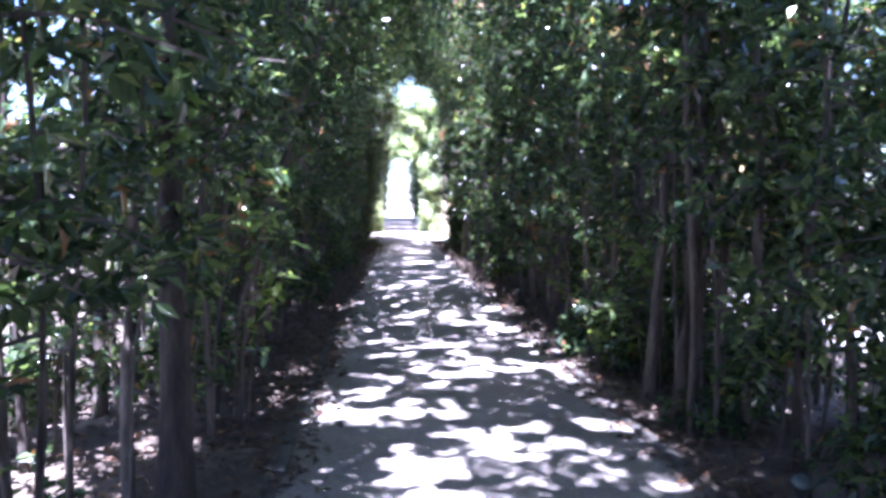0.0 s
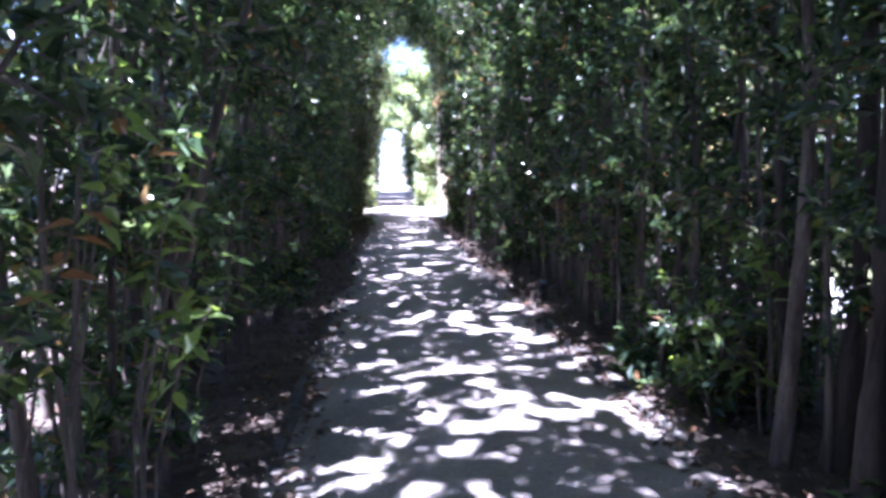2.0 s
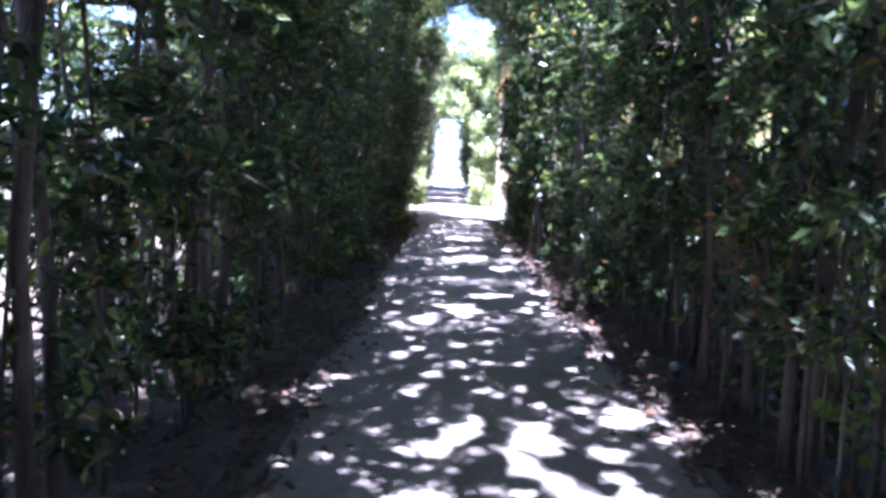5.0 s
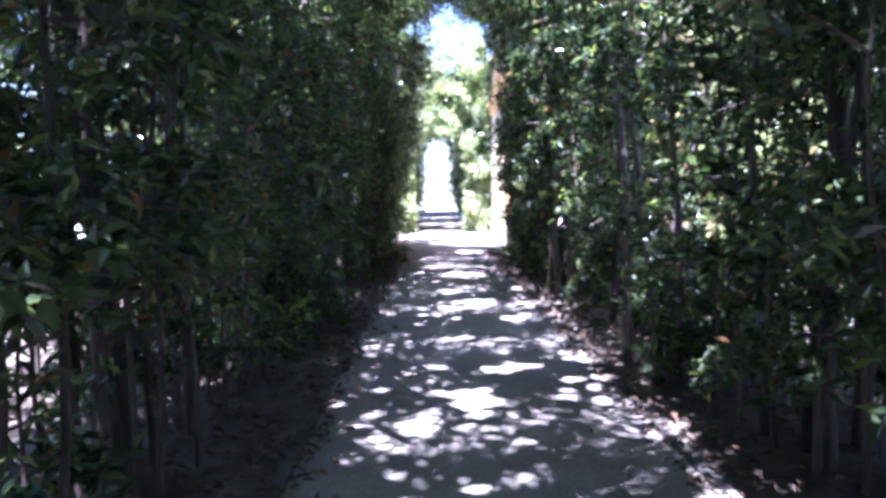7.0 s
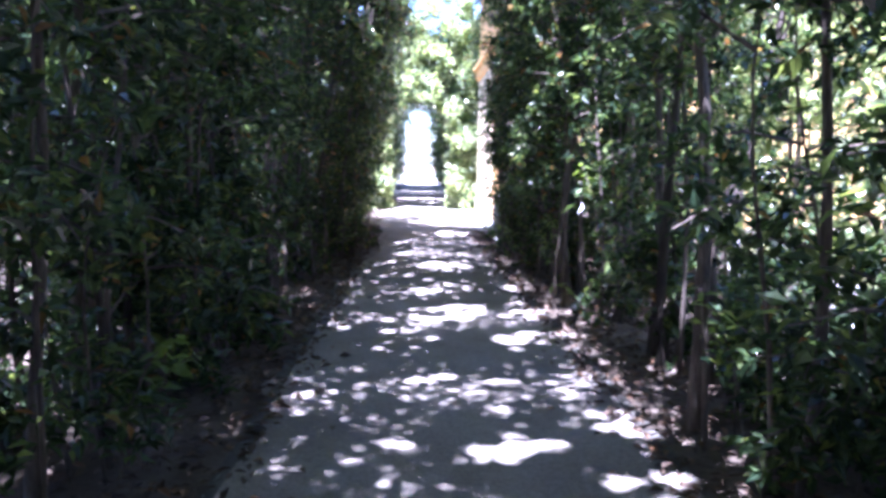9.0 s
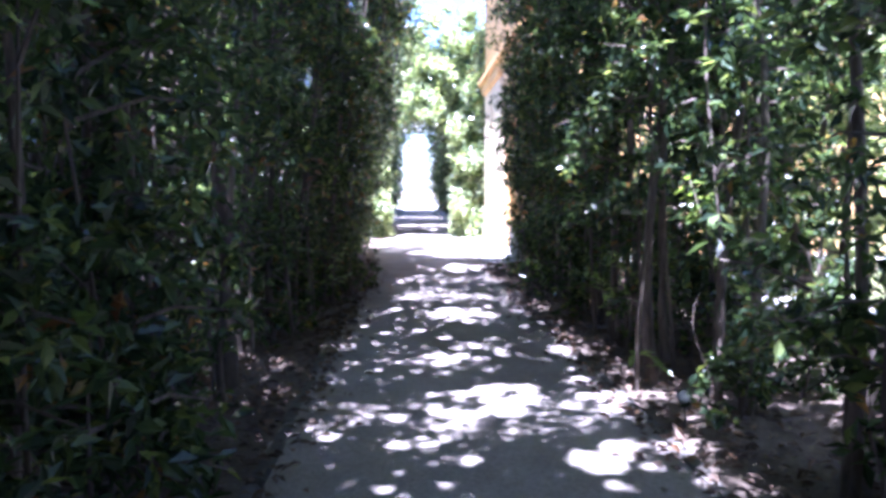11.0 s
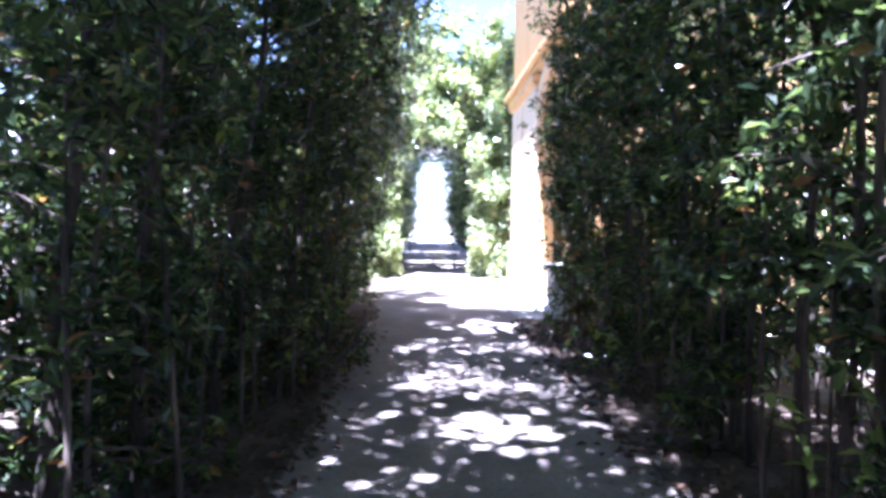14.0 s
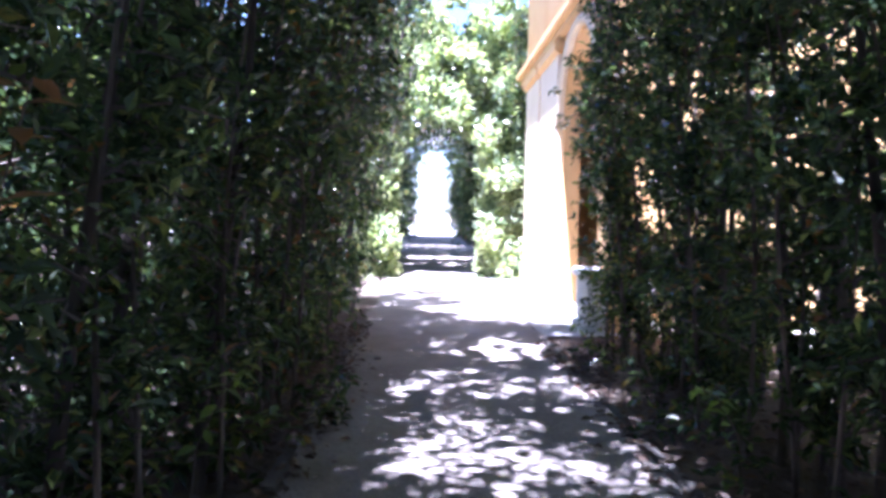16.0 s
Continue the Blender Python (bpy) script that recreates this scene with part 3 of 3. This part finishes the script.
# Backward slope, sunward leaf normals and paler leaf carry the sunlight here
leaf_wall("arch_hedge", "tall hedge over the arched mouth of the far path, sunlight in its leaf colour", 24000, hedge_face, 4, 0.21, 0.26, M_LEAF_SUNLIT, (-0.5, -0.9, 1.0)).matrix_basis = pose(0, 37.6, 0)
for y0, y1 in ((39.8, 42.2), (43.6, 47.6), (47.4, 51.6), (52.9, 57.4), (57.2, 62.2), (62.0, 67.9)):
    leaf_wall("arch_hedge", "leafy roof of the far hedge tunnel", 3300, lambda x, y, z: 5.9 < z < 7.0 and -4 < x < 4.5, 20 + int(y0), 0.26).matrix_basis = pose(0, (y0 + y1) / 2, 0) @ Matrix.Diagonal((1, y1 - y0, 1, 1))
for x in (-1.6, 3.0):
    leaf_wall("arch_hedge", "dark leafy side of the far hedge tunnel", 14000, lambda x, y, z: z < 7.2 and -4.5 < x < 5.5, 60 + int(x), 0.26).matrix_basis = pose(x, 43.5, 0, 0, 0, 90)


# ---- fallen leaves ----
def litter(name, label, n, seed, spots):
    rng = np.random.default_rng(seed)
    p = np.array([spots(rng) for i in range(n)])
    way = unit(rng.normal(0, 1, (n, 3)) * [1, 1, 0.12])
    ln = rng.uniform(0.05, 0.11, n)
    v, t = leaf_arrays(p, way, unit(rng.normal(0, 0.35, (n, 3)) + [0, 0, 1]), ln, ln * 0.24)
    tagged(new(name, mesh_of(name, v.tolist(), t.tolist(), M_LITTER)), label, "leaf litter", kind="stuff")


litter("leaf_litter", "dry brown laurel leaves strewn under the stems", 13000, 2, lambda r: (-0.5 - abs(r.normal(0, 1.7)), r.uniform(-2, 29), r.uniform(0.01, 0.06)))
litter("leaf_litter", "dry brown laurel leaves strewn under the stems", 8000, 3, lambda r: (1.55 + abs(r.normal(0, 1.1)), r.uniform(-2, 28), r.uniform(0.01, 0.06)))
litter("leaf_litter", "few dry leaves scattered on the path", 900, 4, lambda r: (0.525 + (1 if r.uniform() > 0.5 else -1) * (1.2 - abs(r.normal(0, 0.2))), r.uniform(-1, 27), 0.03))
edging("edging_left", PATH_L, -4, 28)
edging("edging_right", PATH_R, -4, 28)


# ---- garden spotlights along the path ----
M_LENS, _nt, _p = material("frosted_lens")
_p.inputs["Base Color"].default_value = (0.12, 0.135, 0.13, 1)
_p.inputs["Roughness"].default_value = 0.25
M_BLACK, _nt, _p = material("black_enamel")
_p.inputs["Base Color"].default_value = (0.02, 0.02, 0.022, 1)
_p.inputs["Roughness"].default_value = 0.45


def spotlight(x, y, turn):
    lamp = tagged(new("garden_spotlight"), "black garden spotlight with a pale lens beside the path", "lamp", "garden spotlights")
    v, f = tube([Vector((0, 0, -0.05)), Vector((0, 0, 0.08)), Vector((0, 0, 0.16))], [0.008, 0.011, 0.011], 8)
    child("stake", mesh_of("stake", v, f, M_BLACK, True), lamp)
    tilt = pose(0, 0, 0.2, -42, 0, 0)
    ring = [(-0.09, 0.022), (-0.07, 0.04), (0.03, 0.052), (0.05, 0.06), (0.062, 0.06)]
    v, f = tube([Vector((0, 0, z)) for z, r in ring], [r for z, r in ring], 20)
    head = child("housing", mesh_of("housing", [tilt @ p for p in v], f[:-1], M_BLACK, True), lamp)
    dome = [(0.05, 0.056), (0.06, 0.05), (0.066, 0.03), (0.068, 0.006)]
    v, f = tube([Vector((0, 0, z)) for z, r in dome], [r for z, r in dome], 20)
    child("lens", mesh_of("lens", [tilt @ p for p in v], f, M_LENS, True), lamp, "pale frosted round lens")
    lamp.matrix_basis = pose(x, y, 0, 0, 0, turn) @ Matrix.Diagonal((0.85, 0.85, 0.85, 1))


spotlight(2.03, 3.35, 150)
spotlight(1.98, 10.95, 150)
spotlight(1.90, 17.8, 150)


# ---- young shoots beside the path, leaf by leaf ----
def single_leaf(mat):
    """One pointed leaf with a folded midrib and wavy edge, 0.12 long."""
    verts, faces = [], []
    for i, (f, w) in enumerate(((0.0, 0.002), (0.15, 0.014), (0.4, 0.026), (0.65, 0.023), (0.86, 0.011), (1.0, 0.001))):
        y, z = 0.12 * f, -0.02 * f * f
        verts += [(-w, y, z + 0.35 * w + 0.003 * math.sin(4 * i)), (0, y, z), (w, y, z + 0.35 * w + 0.003 * math.cos(3 * i))]
    for i in range(5):
        a = 3 * i
        faces += [(a, a + 1, a + 4, a + 3), (a + 1, a + 2, a + 5, a + 4)]
    return mesh_of("leaf", verts, faces, mat, True)


SPRING, TURNED = single_leaf(M_LEAF_YOUNG), single_leaf(M_LEAF_DRY)
GREEN = single_leaf(M_LEAF)
leafing = random.Random(12)


def shoot(x, y, z, side, count=15, me=None, size=1.0, label="fresh green laurel shoot beside the path"):
    """A thin shoot rising from the ground and bending to the path, its leaves set round the tip."""
    me = me or SPRING
    thing = tagged(new("laurel_shoot"), label, "plant", "young shoots")
    tip = Vector((0, 0, z + 0.1))
    root = Vector((side * 0.28, leafing.uniform(-0.1, 0.1), -0.03))
    line = [root, root.lerp(tip, 0.4) + Vector((side * 0.08, 0, 0.06)), root.lerp(tip, 0.75) + Vector((side * 0.05, 0, 0.08)), tip]
    v, f = tube(line, [0.008, 0.007, 0.005, 0.003], 5)
    child("stem", mesh_of("stem", v, f, M_BARK, True), thing)
    reach = min(0.75, 0.55 / max(z, 0.3))
    for i in range(count):
        p = along(line, 1 - reach * (i / count))
        ob = new("leaf", me if leafing.random() > 0.08 else GREEN)
        ob.parent = thing
        k = size * leafing.uniform(0.75, 1.15)
        ob.matrix_basis = pose(p.x, p.y, p.z, leafing.uniform(-40, 25), leafing.uniform(-30, 30), 137.5 * i + leafing.uniform(-25, 25)) @ Matrix.Diagonal((k, k, k, 1))
    thing.matrix_basis = pose(x, y, 0)


for x, y, z, side in ((-0.8, 5.97, 0.95, -1), (1.9, 6.26, 0.6, 1), (1.88, 6.0, 0.75, 1), (1.86, 6.96, 0.5, 1), (1.84, 6.4, 0.3, 1), (1.85, 6.65, 0.8, 1), (-0.82, 14.3, 0.65, -1), (-0.8, 14.5, 0.5, -1),
                      (1.95, 14.95, 0.6, 1), (1.95, 17.95, 1.5, 1), (1.98, 19.85, 0.85, 1), (1.85, 18.76, 0.15, 1), (-0.7, 22.8, 0.66, -1), (-0.7, 23.35, 0.25, -1), (1.8, 23.3, 0.45, 1),
                      (1.85, 20.2, 0.65, 1), (1.9, 14.8, 0.8, 1), (-0.78, 5.0, 1.05, -1), (-0.82, 4.4, 1.7, -1), (-0.9, 4.6, 1.9, -1), (-0.9, 3.3, 1.95, -1), (2.0, 9.0, 0.5, 1),
                      (-0.72, 4.75, 1.65, -1), (-0.8, 4.95, 1.4, -1), (-0.68, 4.8, 1.0, -1), (2.0, 5.9, 1.15, 1), (2.15, 6.15, 1.0, 1), (2.05, 6.3, 1.25, 1)):
    shoot(x, y, z, side, leafing.randint(13, 19))
shoot(-0.8, 21.0, 1.76, -1, 12, TURNED, 1.1, "laurel shoot with yellowing orange leaves")
shoot(1.95, 10.3, 1.25, 1, 12, TURNED, 1.0, "laurel shoot with yellowing orange leaves")
shoot(-0.9, 4.2, 1.4, -1, 9, TURNED, 1.0, "laurel shoot with yellowing orange leaves")
shoot(1.92, 10.0, 1.5, 1, 16, TURNED, 1.0, "laurel shoot with yellowing orange leaves")
shoot(1.95, 9.7, 0.95, 1, 14, TURNED, 1.0, "laurel shoot with yellowing orange leaves")
